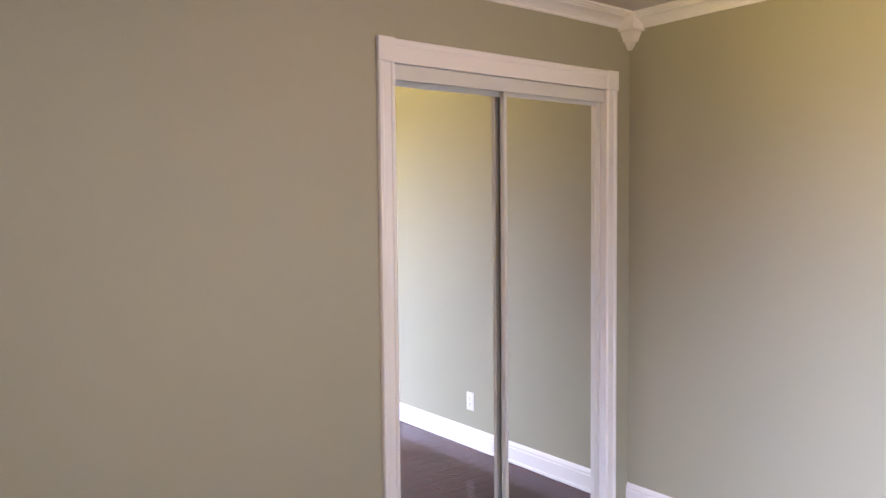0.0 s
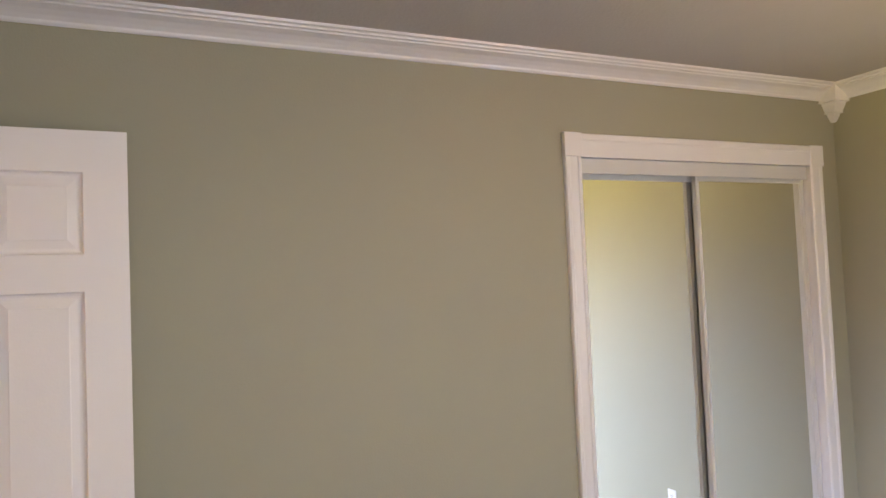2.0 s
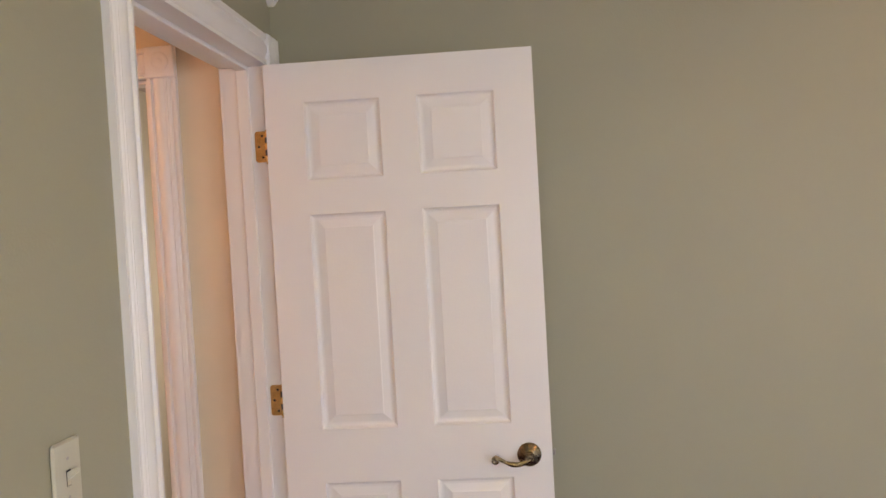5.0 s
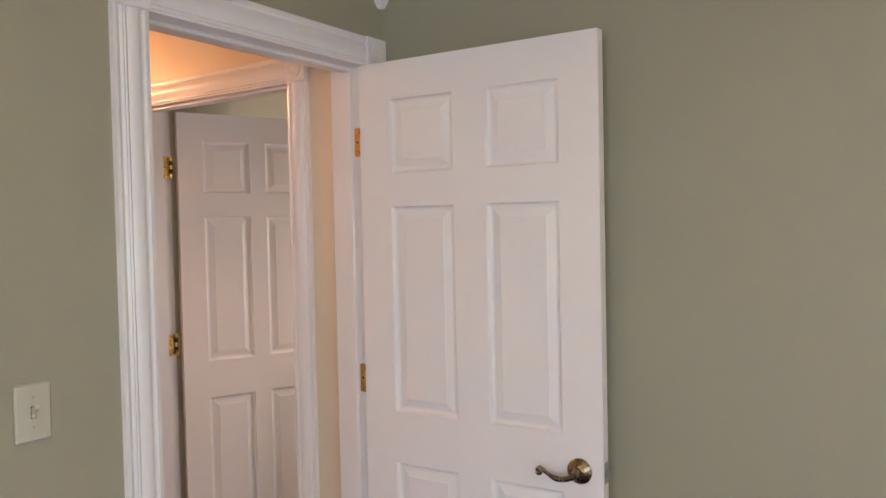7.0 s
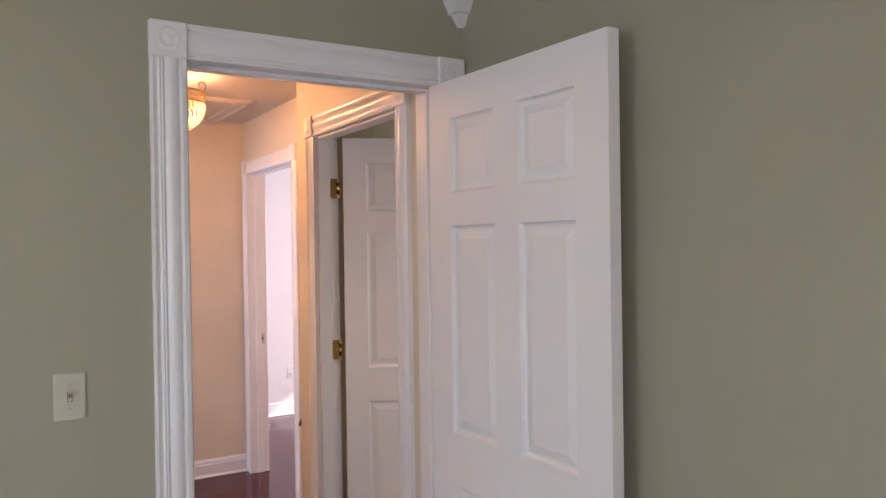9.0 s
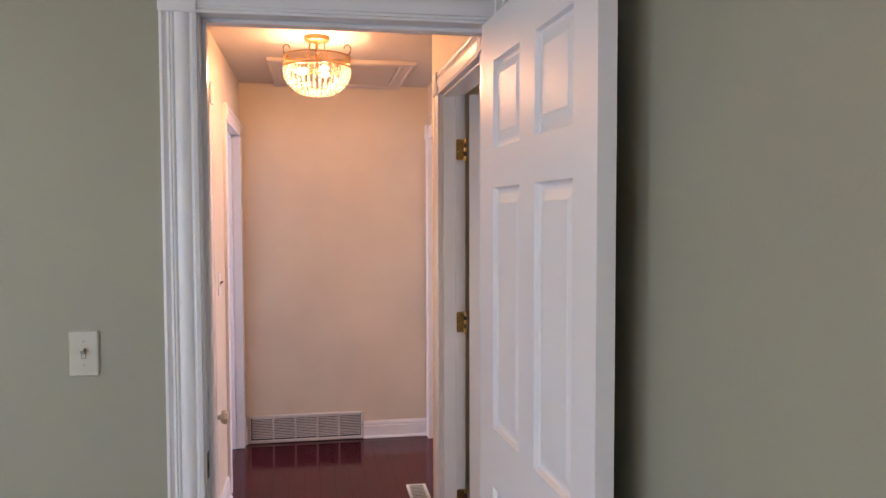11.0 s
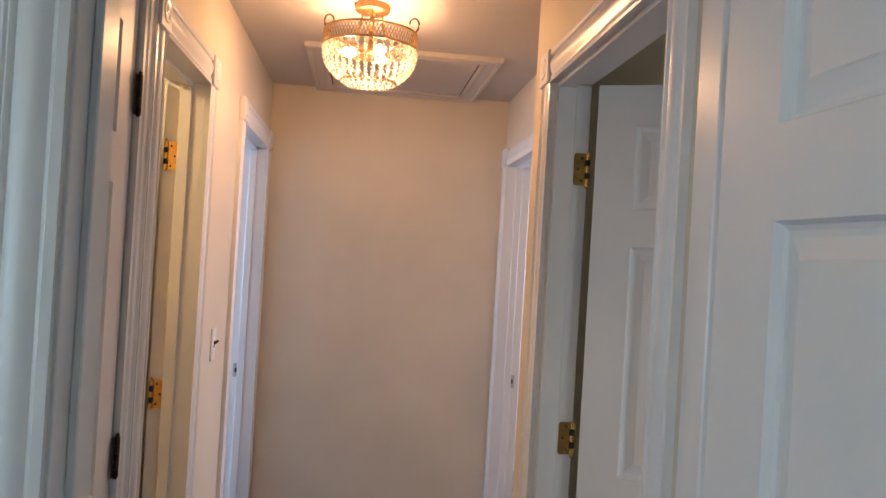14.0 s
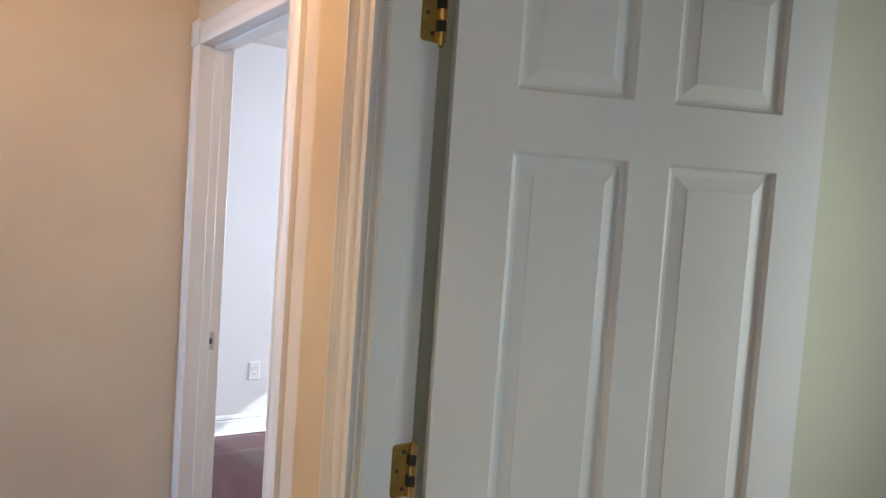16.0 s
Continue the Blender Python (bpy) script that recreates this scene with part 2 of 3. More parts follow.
def bedroom_height(y):
    return H + RISE * (1 - y / YS)


bm = one((XW - T, YS - T, H), (0.9, 0.059, H + 0.12))
for v in bm.verts:
    v.co.z += bedroom_height(v.co.y) - H
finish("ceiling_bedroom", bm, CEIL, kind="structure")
finish("ground", one((-400, -400, -0.6), (400, 400, -0.45)), GRASSM, kind="structure")


# skirting, crown and casings
SKIRT = [(0, 0), (0.014, 0), (0.014, 0.082), (0.009, 0.09), (0.0125, 0.096), (0.009, 0.108), (0.004, 0.118), (0, 0.118)]
SHOE = [(0, 0), (0.012, 0), (0.011, 0.008), (0.006, 0.014), (0, 0.016)]


def skirting(name, p, q, out):
    bm = bmesh.new()
    prism(bm, SKIRT, (*p, 0.002), (*q, 0.002), (*out, 0), (0, 0, 1))
    s = Vector((*out, 0)) * 0.0142
    prism(bm, SHOE, Vector((*p, 0.002)) + s, Vector((*q, 0.002)) + s, (*out, 0), (0, 0, 1))
    return finish(name, bm, TRIM, kind="structure")


skirting("baseboard_bedroom_south", (XW, YS), (0, YS), (0, 1))
skirting("baseboard_bedroom_west", (XW, YS + 0.03), (XW, -0.03), (1, 0))
skirting("baseboard_bedroom_closet", (0, -2.23), (0, -0.03), (-1, 0))
skirting("baseboard_bedroom_north", (XW + 0.03, 0), (-0.962, 0), (0, -1))
skirting("baseboard_hall_end", (-0.25, YE), (XR2, YE), (0, -1))
skirting("baseboard_hall_end_short", (XL, YE), (-1.022, YE), (0, -1))
skirting("baseboard_hall_west", (XL, 1.67), (XL, 2.18), (1, 0))
skirting("baseboard_hall_near", (XR, T), (XR, 0.280), (-1, 0))
skirting("baseboard_front_room_north", (XR2 + T, YN), (3.6, YN), (0, -1))
skirting("baseboard_side_room_north", (0.35, YC - 0.1), (3.0, YC - 0.1), (0, -1))

CROWN = [(0, 0), (0.006, 0), (0.010, 0.006), (0.012, 0.012), (0.022, 0.022), (0.038, 0.034), (0.056, 0.041), (0.062, 0.042), (0.064, 0.047), (0.074, 0.049), (0.076, 0.055), (0.086, 0.058), (0.088, 0.066), (0, 0.066)]


def crown(name, p, q, out):
    return finish(name, prism(bmesh.new(), CROWN, (*p, bedroom_height(p[1]) - 0.0665), (*q, bedroom_height(q[1]) - 0.0665), (*out, 0), (0, 0, 1)), TRIM, kind="structure", smooth=False)


crown("crown_closet_side", (0, YS + 0.03), (0, -0.03), (-1, 0))
crown("crown_south", (XW + 0.03, YS), (-0.03, YS), (0, 1))
crown("crown_west", (XW, YS + 0.03), (XW, -0.03), (1, 0))
crown("crown_north", (XW + 0.03, 0), (-0.03, 0), (0, -1))


def corner_block(name, x, y, sx, sy):
    """A turned-down block that takes the crown's ends in a corner."""
    bm = bmesh.new()
    rings = [(0.086, bedroom_height(y) - 0.001), (0.086, H - 0.068), (0.084, H - 0.072), (0.088, H - 0.073), (0.088, H - 0.078), (0.070, H - 0.079), (0.066, H - 0.090), (0.058, H - 0.104),
             (0.050, H - 0.118), (0.054, H - 0.119), (0.054, H - 0.123), (0.038, H - 0.124), (0.034, H - 0.134), (0.024, H - 0.148), (0.016, H - 0.158)]
    rows = []
    for r, z in rings:
        rows.append([bm.verts.new((x + sx * a, y + sy * b, z)) for a, b in ((0, 0), (r, 0), (r, r), (0, r))])
    for a, b in zip(rows, rows[1:]):
        for i in range(4):
            bm.faces.new((a[i], a[(i + 1) % 4], b[(i + 1) % 4], b[i]))
    bm.faces.new(rows[0])
    bm.faces.new(rows[-1])
    return finish(name, bm, TRIM, kind="structure")


corner_block("crown_corner_southeast", 0, YS, -1, 1)
corner_block("crown_corner_northeast", 0, 0, -1, -1)

FLUTED = [(0, 0), (0, 0.014), (0.011, 0.016), (0.014, 0.010), (0.018, 0.009), (0.022, 0.013), (0.028, 0.0165), (0.035, 0.018), (0.042, 0.0175), (0.049, 0.015), (0.054, 0.0115),
          (0.057, 0.0145), (0.060, 0.0155), (0.063, 0.0125), (0.066, 0.0155), (0.069, 0.0145), (0.072, 0.010), (0.078, 0.012), (0.083, 0.017), (0.09, 0.016), (0.09, 0)]
HEAD = [(0, 0), (0, 0.0150), (0.006, 0.0170), (0.010, 0.0125), (0.013, 0.0150), (0.017, 0.0150), (0.020, 0.0110), (0.026, 0.0120), (0.036, 0.0160), (0.048, 0.0185), (0.060, 0.0165),
        (0.068, 0.0115), (0.073, 0.0110), (0.076, 0.0165), (0.085, 0.0185), (0.091, 0.0165), (0.094, 0.0)]
PLAIN = [(0, 0), (0, 0.012), (0.004, 0.015), (0.030, 0.015), (0.034, 0.012), (0.055, 0.011), (0.078, 0.009), (0.082, 0.006), (0.082, 0)]


def rosette_mesh(s):
    """A bull's-eye corner block, its back on the plane y = 0, facing -y."""
    bm = one((-s / 2, -0.024, -s / 2), (s / 2, 0, s / 2), 0.003)
    m = Matrix.Translation((0, -0.024, 0)) @ Matrix.Rotation(radians(90), 4, "X")
    lathe(bm, [(0.030, -0.002), (0.030, 0.001), (0.027, 0.0028), (0.022, 0.0025), (0.018, 0.0006), (0.012, 0.0004), (0.009, 0.002), (0.005, 0.0032), (0, 0.0036)], 24, m)
    return bm


def casing(name, m, a, b, top, wide=0.09, rosettes=True, head=None, material=None):
    """Trim round an opening from a to b in local x, on the plane y = 0, facing -y."""
    material = material or TRIM
    root = base(name, m, kind="structure")
    k = wide / 0.09
    prof = [(p * k, q) for p, q in FLUTED]
    if not rosettes:
        for points in (((a, -1, 0), (a, -1, top)), ((a, -1, top), (b, 1, top)), ((b, 1, 0), (b, 1, top))):
            bm = bmesh.new()
            rows = []
            for at, side, z in points:
                rows.append([bm.verts.new((at + side * p * k, -q, z + (p * k if z else 0.003))) for p, q in (head or PLAIN)])
            n = len(rows[0])
            for i in range(n):
                bm.faces.new((rows[0][i], rows[0][(i + 1) % n], rows[1][(i + 1) % n], rows[1][i]))
            bm.faces.new(rows[0][::-1])
            bm.faces.new(rows[1])
            part("mitred_casing", bm, material, root)
        return root
    part("side_casing", prism(bmesh.new(), prof, (a, 0, 0.003), (a, 0, top), (-1, 0, 0), (0, -1, 0)), material, root, smooth=True)
    part("side_casing", prism(bmesh.new(), prof, (b, 0, 0.003), (b, 0, top), (1, 0, 0), (0, -1, 0)), material, root, smooth=True)
    part("head_casing", prism(bmesh.new(), head or HEAD, (a, 0, top), (b, 0, top), (0, 0, 1), (0, -1, 0)), material, root, smooth=True)
    for c in (a - wide / 2, b + wide / 2):
        r = part("rosette", rosette_mesh(wide + 0.003), material, root, smooth=True)
        r.location = (c, 0, top + wide / 2 + 0.001)
    return root


def lining(name, m, a, b, top, depth, stop=None, material=None):
    """The jambs and head inside an opening, with the stop that a door closes on. Local y runs through the wall."""
    root = base(name, m, kind="structure")
    material = material or TRIM
    part("jamb", one((a - 0.018, -0.003, 0.003), (a, depth + 0.003, top), 0.0015), material, root)
    part("jamb", one((b, -0.003, 0.003), (b + 0.018, depth + 0.003, top), 0.0015), material, root)
    part("head_jamb", one((a - 0.018, -0.003, top), (b + 0.018, depth + 0.003, top + 0.018), 0.0015), material, root)
    if stop is not None:
        s0, s1 = stop
        part("stop", one((a, s0, 0.003), (a + 0.011, s1, top - 0.011), 0.002), material, root)
        part("stop", one((b - 0.011, s0, 0.003), (b, s1, top - 0.011), 0.002), material, root)
        part("head_stop", one((a, s0, top - 0.011), (b, s1, top), 0.002), material, root)
    return root


DT = 2.045
east = pose(0, 0, 0, 0, 0, -90)   # local -y faces world -x


def facing_west(x):
    """Local x runs to world -y, local -y faces world -x."""
    return pose(x, 0, 0, 0, 0, -90)


def facing_east(x):
    """Local x runs to world y, local -y faces world x."""
    return pose(x, 0, 0, 0, 0, 90)


casing("trim_bedroom_door", pose(0, 0, 0), -0.862, -0.097, DT)
lining("door_frame_bedroom", pose(0, 0, 0), -0.857, -0.103, DT, T, (0.04, 0.075))
casing("trim_hall_side_of_bedroom_door", pose(0, T, 0, 0, 0, 180), 0.103, 0.857, DT, 0.06, False)
casing("trim_side_room_door", facing_west(XR), -1.18, -0.373, DT)
lining("door_frame_side_room", facing_west(XR), -1.175, -0.378, DT, 0.10, (0.006, 0.060))
casing("trim_yellow_room_door", facing_east(XL), 1.03, 1.57, DT)
lining("door_frame_yellow_room", facing_east(XL), 1.03, 1.57, DT, T, (0.04, 0.075))
casing("trim_hall_closet_door", facing_east(XL), 0.18, 0.852, 2.115, 0.08, False, FLUTED)
lining("door_frame_hall_closet", facing_east(XL), 0.18, 0.852, 2.115, T)
casing("trim_back_room_door", facing_east(XL), 2.29, 3.05, DT)
lining("door_frame_back_room", facing_east(XL), 2.29, 3.05, DT, T, (0.04, 0.075))
casing("trim_front_room_door", facing_west(XR2), -3.05, -2.16, DT, 0.09, True, PLAIN)
lining("door_frame_front_room", facing_west(XR2), -3.05, -2.16, DT, T, (0.04, 0.075))


# doors
def door(name, w, h, m, label, group="", t=0.035, stiles=None):
    """A moulded six-panel leaf: local x from the hinge, y through its thickness, both faces alike."""
    root = base(name, m, label, "door", group)
    st, mu = 0.146 * w, 0.138 * w
    hs = st
    if stiles:
        hs, mu, st = stiles
    pw = (w - hs - st - mu) / 2
    cols = [(hs, hs + pw), (w - st - pw, w - st)]
    rows = [(0.23, 0.825), (0.98, 1.597), (1.696, 1.917)]
    holes = [(c, (r[0] * h / 2.03, r[1] * h / 2.03)) for c in cols for r in rows]
    xs = sorted({0, w, *[v for c in cols for v in c]})
    zs = sorted({0, h, *[v for _, r in holes for v in r]})
    bm = bmesh.new()
    for side in (0, 1):
        y0, d = (0, 1) if side == 0 else (t, -1)
        for x0, x1 in zip(xs, xs[1:]):
            for z0, z1 in zip(zs, zs[1:]):
                hole = any(abs(c[0] - x0) < 1e-6 and abs(r[0] - z0) < 1e-6 for c, r in holes)
                outer = [(x0, z0), (x1, z0), (x1, z1), (x0, z1)]
                if not hole:
                    bm.faces.new([bm.verts.new((x, y0, z)) for x, z in outer])
                    continue
                loops = []
                for inset, depth in ((0, 0), (0.0015, 0.003), (0.0045, 0.0095), (0.010, 0.0120), (0.015, 0.0120)):
                    loops.append([bm.verts.new((x + inset * sx, y0 + d * depth, z + inset * sz)) for (x, z), (sx, sz) in zip(outer, ((1, 1), (-1, 1), (-1, -1), (1, -1)))])
                for a, b in zip(loops, loops[1:]):
                    for i in range(4):
                        bm.faces.new((a[i], a[(i + 1) % 4], b[(i + 1) % 4], b[i]))
    for (x0, z0), (x1, z1) in (((0, 0), (0, h)), ((w, 0), (w, h)), ((0, 0), (w, 0)), ((0, h), (w, h))):
        bm.faces.new([bm.verts.new(p) for p in ((x0, 0, z0), (x1, 0, z1), (x1, t, z1), (x0, t, z0))])
    bmesh.ops.remove_doubles(bm, verts=bm.verts, dist=1e-5)
    part("leaf", bm, DOORW, root)
    for c, r in holes:
        bm = bmesh.new()
        x0, x1, z0, z1 = c[0] + 0.015, c[1] - 0.015, r[0] + 0.015, r[1] - 0.015
        loops = []
        for inset, y in ((0, 0.0120), (0.002, 0.0118), (0.022, 0.0062), (0.0245, 0.0048)):
            loops.append([bm.verts.new((x, y, z)) for x, z in ((x0 + inset, z0 + inset), (x1 - inset, z0 + inset), (x1 - inset, z1 - inset), (x0 + inset, z1 - inset))])
        loops = [[bm.verts.new((v.co.x, t - v.co.y, v.co.z)) for v in lp] for lp in reversed(loops)] + loops
        for a, b in zip(loops, loops[1:]):
            for i in range(4):
                bm.faces.new((a[i], a[(i + 1) % 4], b[(i + 1) % 4], b[i]))
        bm.faces.new(loops[0])
        bm.faces.new(loops[-1])
        part("panel", bm, DOORW, root)
    return root


def lever(root, x, z, side, material, t=0.035, along=-1):
    """A round rose and a scrolled lever on the face at side (-1: y = 0, 1: the back)."""
    y = 0 if side < 0 else t
    m = Matrix.Translation((x, y, z)) @ Matrix.Rotation(radians(90 if side < 0 else -90), 4, "X")
    bm = lathe(bmesh.new(), [(0.034, -0.001), (0.034, 0.003), (0.031, 0.006), (0.027, 0.008), (0.021, 0.013), (0.013, 0.017), (0.011, 0.03), (0.009, 0.045), (0, 0.046)], 28, m)
    h = part("handle", bm, material, root, "round antique brass rose with lever", smooth=True)
    pts = []
    for i in range(15):
        s = i / 14
        pts.append((x + along * 0.095 * s, y + side * (0.040 + 0.006 * math.sin(s * 3)), z - 0.004 - 0.013 * math.sin(s * math.pi * 1.15) + 0.006 * s))
    ex, ez = pts[-1][0], pts[-1][2]
    for i in range(1, 14):
        a = i / 13 * 2 * math.pi * 1.15
        r = 0.0095 * (1 - i / 18)
        pts.append((ex + along * r * math.sin(a), y + side * 0.045, ez - 0.0095 + r * math.cos(a)))
    part("lever", tube(bmesh.new(), pts, [0.0075] * 9 + [0.0055] * 6 + [0.005] * 13, 8), material, h, "scrolled lever", smooth=True)


def knob(root, x, z, side, material, t=0.035):
    y = 0 if side < 0 else t
    m = Matrix.Translation((x, y, z)) @ Matrix.Rotation(radians(90 if side < 0 else -90), 4, "X")
    part("knob", lathe(bmesh.new(), [(0.031, -0.001), (0.031, 0.004), (0.024, 0.009), (0.012, 0.012), (0.011, 0.028), (0.020, 0.036), (0.027, 0.046), (0.026, 0.056), (0.016, 0.063), (0, 0.065)], 24, m), material, root, smooth=True)


def hinge(m, material, label, h=0.089, w=0.034, second=True, root=None):
    """A butt hinge: its leaf lies on local y = 0 facing -y from x = 0 to w, the barrel at x = 0."""
    g = base("hinge", m, label, "hinge", "door hinges")
    bm = bmesh.new()
    r, n = 0.008, 4
    pts = [(0, -h / 2), (w - r, -h / 2)] + [(w - r + r * math.sin(a), -h / 2 + r - r * math.cos(a)) for a in (0.4, 0.8, 1.2)] + [(w, -h / 2 + r)]
    pts += [(p, -q) for p, q in reversed(pts)]
    prism(bm, pts, (0, -0.0025, 0), (0, 0.0, 0), (1, 0, 0), (0, 0, 1))
    leaf = part("hinge_leaf", bm, material, g)
    for dx, dz in ((0.012, 0.031), (0.023, 0.0), (0.012, -0.031)):
        part("screw", lathe(bmesh.new(), [(0.0036, 0), (0.003, 0.0012), (0.0, 0.0006)], 10, Matrix.Translation((dx, -0.0025, dz)) @ Matrix.Rotation(radians(90), 4, "X")), SLOT, leaf)
    for i in range(5):
        z0 = -h / 2 + i * h / 5
        part("knuckle", lathe(bmesh.new(), [(0, z0 + 0.0005), (0.0062, z0 + 0.0005), (0.0062, z0 + h / 5 - 0.0008), (0, z0 + h / 5 - 0.0008)], 12, Matrix.Translation((-0.003, -0.006, 0))), material if i % 2 == 0 else SLOT, g, smooth=True)
    part("hinge_pin", lathe(bmesh.new(), [(0, -h / 2 - 0.004), (0.004, -h / 2 - 0.003), (0.004, h / 2 + 0.003), (0.0055, h / 2 + 0.004), (0, h / 2 + 0.009)], 12, Matrix.Translation((-0.003, -0.006, 0))), material, g, smooth=True)
    return g


HZ = (1.812, 1.075, 0.30)
bed_door = door("bedroom_door", 0.762, 2.03, pose(-0.132, -0.012, 0.010, 0, 0, -87.8), "open white six-panel door by the sage wall, antique brass lever")
lever(bed_door, 0.697, 0.888, -1, ANTIQUE)
lever(bed_door, 0.697, 0.888, 1, ANTIQUE)
bm = one((0.7615, 0.006, 0.86), (0.7635, 0.029, 0.916), 0.0004)
lp = part("latch_plate", bm, STEEL, bed_door)
part("latch_bolt", one((0.7635, 0.011, 0.880), (0.773, 0.024, 0.896), 0.003), STEEL, lp)
for z in HZ:
    hinge(pose(-0.1035, -0.002, z, 0, 0, -90) @ pose(0, 0, 0, 0, 180, 0), BRASS, "brass butt hinge on the white bedroom door jamb")

side_door = door("side_room_door", 0.665, 2.03, pose(0.074, 1.142, 0.010, 0, 0, -22), "white six-panel door standing ajar into the dim side room", stiles=(0.104, 0.072, 0.085))
knob(side_door, 0.625, 0.90, -1, ANTIQUE)
knob(side_door, 0.625, 0.90, 1, ANTIQUE)
for z in HZ:
    g = hinge(pose(0.058, 1.1745, z, 0, 180, 0), BRASS, "polished brass butt hinge on the side room jamb")
    lf = part("hinge_leaf", one((-0.011, -0.010, -0.044), (-0.0025, -0.0015, 0.044), 0.0012), BRASS, g)

yellow_door = door("yellow_room_door", 0.53, 2.03, pose(XL - T - 0.008, 1.562, 0.010, 0, 0, 172), "white six-panel door opened back into the yellow room")
knob(yellow_door, 0.47, 0.90, 1, BRASS)
for z in HZ:
    hinge(pose(XL - T + 0.010, 1.5695, z) @ pose(0, 0, 0), BRASS, "brass butt hinge on the yellow room door jamb")

closet_door = door("hall_closet_door", 0.664, 2.10, pose(XL - 0.001, 0.849, 0.010, 0, 0, -90) @ pose(0, -0.035, 0), "closed white six-panel hall closet door with dark bronze hinges")
knob(closet_door, 0.61, 0.90, -1, BRONZE)
for z in (1.862, 1.078, 0.30):
    g = hinge(pose(XL + 0.005, 0.852, z, 0, 0, 90), BRONZE, "dark bronze hinge beside the closed hall closet door", w=0.020)
    part("hinge_leaf", one((-0.018, -0.0025, -0.044), (-0.003, 0, 0.044), 0.0008), BRONZE, g)

# sliding mirror doors of the bedroom closet
CA, CB, CT = -3.539, -2.336, 2.04
cm = facing_west(0)
croot = base("trim_bedroom_closet", cm, kind="structure")
CAS = [(0, 0), (0, 0.012), (0.006, 0.018), (0.016, 0.018), (0.020, 0.014), (0.050, 0.013), (0.058, 0.017), (0.070, 0.017), (0.074, 0.012), (0.075, 0)]
part("side_casing", prism(bmesh.new(), CAS, (-CB, 0, 0.003), (-CB, 0, CT), (-1, 0, 0), (0, -1, 0)), TRIM, croot)
part("side_casing", prism(bmesh.new(), CAS, (-CA, 0, 0.003), (-CA, 0, CT), (1, 0, 0), (0, -1, 0)), TRIM, croot)
part("head_casing", prism(bmesh.new(), [(0, 0), (0, 0.016), (0.060, 0.016), (0.066, 0.020), (0.084, 0.020), (0.088, 0.014), (0.088, 0)], (-CB, 0, CT), (-CA, 0, CT), (0, 0, 1), (0, -1, 0)), TRIM, croot)
for c in (-CB - 0.038, -CA + 0.038):
    part("corner_block", one((c - 0.0385, -0.022, CT), (c + 0.0385, 0, CT + 0.090), 0.002), TRIM, croot)
lining("door_frame_bedroom_closet", cm, -CB, -CA, CT, T)
track = base("sliding_door_track", cm, "grey-white metal fascia and floor track of the mirrored closet", "track")
part("fascia", one((-CB, 0.006, CT - 0.058), (-CA, 0.012, CT - 0.001), 0.001), TRACK, track)
part("top_channel", one((-CB, 0.012, CT - 0.012), (-CA, 0.10, CT - 0.002)), TRACK, track)
part("floor_channel", one((-CB, 0.03, 0.004), (-CA, 0.10, 0.012)), TRACK, track)


def mirror_door(a, b, y):
    """A framed mirror from a to b in local x, its glass at depth y."""
    g = base("mirror_door", cm, "sliding mirror door in a white metal frame", "mirror door", "sliding mirror doors")
    z0, z1 = 0.014, CT - 0.030
    part("mirror_glass", one((a + 0.006, y, z0 + 0.010), (b - 0.006, y + 0.004, z1 - 0.010)), MIRROR, g)
    stile = [(0, 0.014), (0, -0.006), (0.004, -0.010), (0.009, -0.010), (0.012, -0.006), (0.018, -0.006), (0.020, -0.002), (0.022, 0.0), (0.022, 0.014)]
    part("stile", prism(bmesh.new(), stile, (a, y, z0), (a, y, z1), (1, 0, 0), (0, 1, 0)), TRACK, g)
    part("stile", prism(bmesh.new(), stile, (b, y, z0), (b, y, z1), (-1, 0, 0), (0, 1, 0)), TRACK, g)
    part("rail", one((a, y - 0.005, z1 - 0.043), (b, y + 0.008, z1), 0.001), TRACK, g)
    part("rail", one((a, y - 0.004, z0), (b, y + 0.008, z0 + 0.03), 0.001), TRACK, g)


mid = (-CA - CB) / 2
mirror_door(-CB + 0.002, mid + 0.016, 0.066)
mirror_door(mid - 0.018, -CA - 0.002, 0.035)


# small fittings
def switch(m, label, paint, lever_paint):
    g = base("light_switch", m, label, "light switch", "light switches")
    plate = one((-0.036, -0.0065, -0.0585), (0.036, 0, 0.0585), 0.004)
    p = part("switch_plate", plate, paint, g)
    part("toggle_slot", one((-0.0056, -0.0070, -0.0125), (0.0056, -0.0055, 0.0125)), SLOT, p)
    part("toggle_collar", one((-0.0044, -0.0080, -0.0115), (0.0044, -0.0060, -0.002), 0.0005), lever_paint, p)
    bm = prism(bmesh.new(), [(-0.006, 0.004), (0.008, 0.004), (0.016, 0.020), (0.009, 0.023)], (-0.0042, 0, 0), (0.0042, 0, 0), (0, 0, 1), (0, -1, 0))
    part("toggle", bm, lever_paint, g)
    for z in (-0.030, 0.030):
        part("screw", lathe(bmesh.new(), [(0.0032, 0), (0.0028, 0.001), (0, 0.0013)], 10, Matrix.Translation((0, -0.006, z)) @ Matrix.Rotation(radians(90), 4, "X")), STEEL, p)
    return g


switch(pose(-1.147, 0, 1.195), "ivory toggle light switch plate on the sage wall", IVORY, IVORY)
switch(pose(XL, 1.93, 1.19, 0, 0, 90), "cream light switch plate with brown toggle on the hall wall", WHITEP, BROWNP)


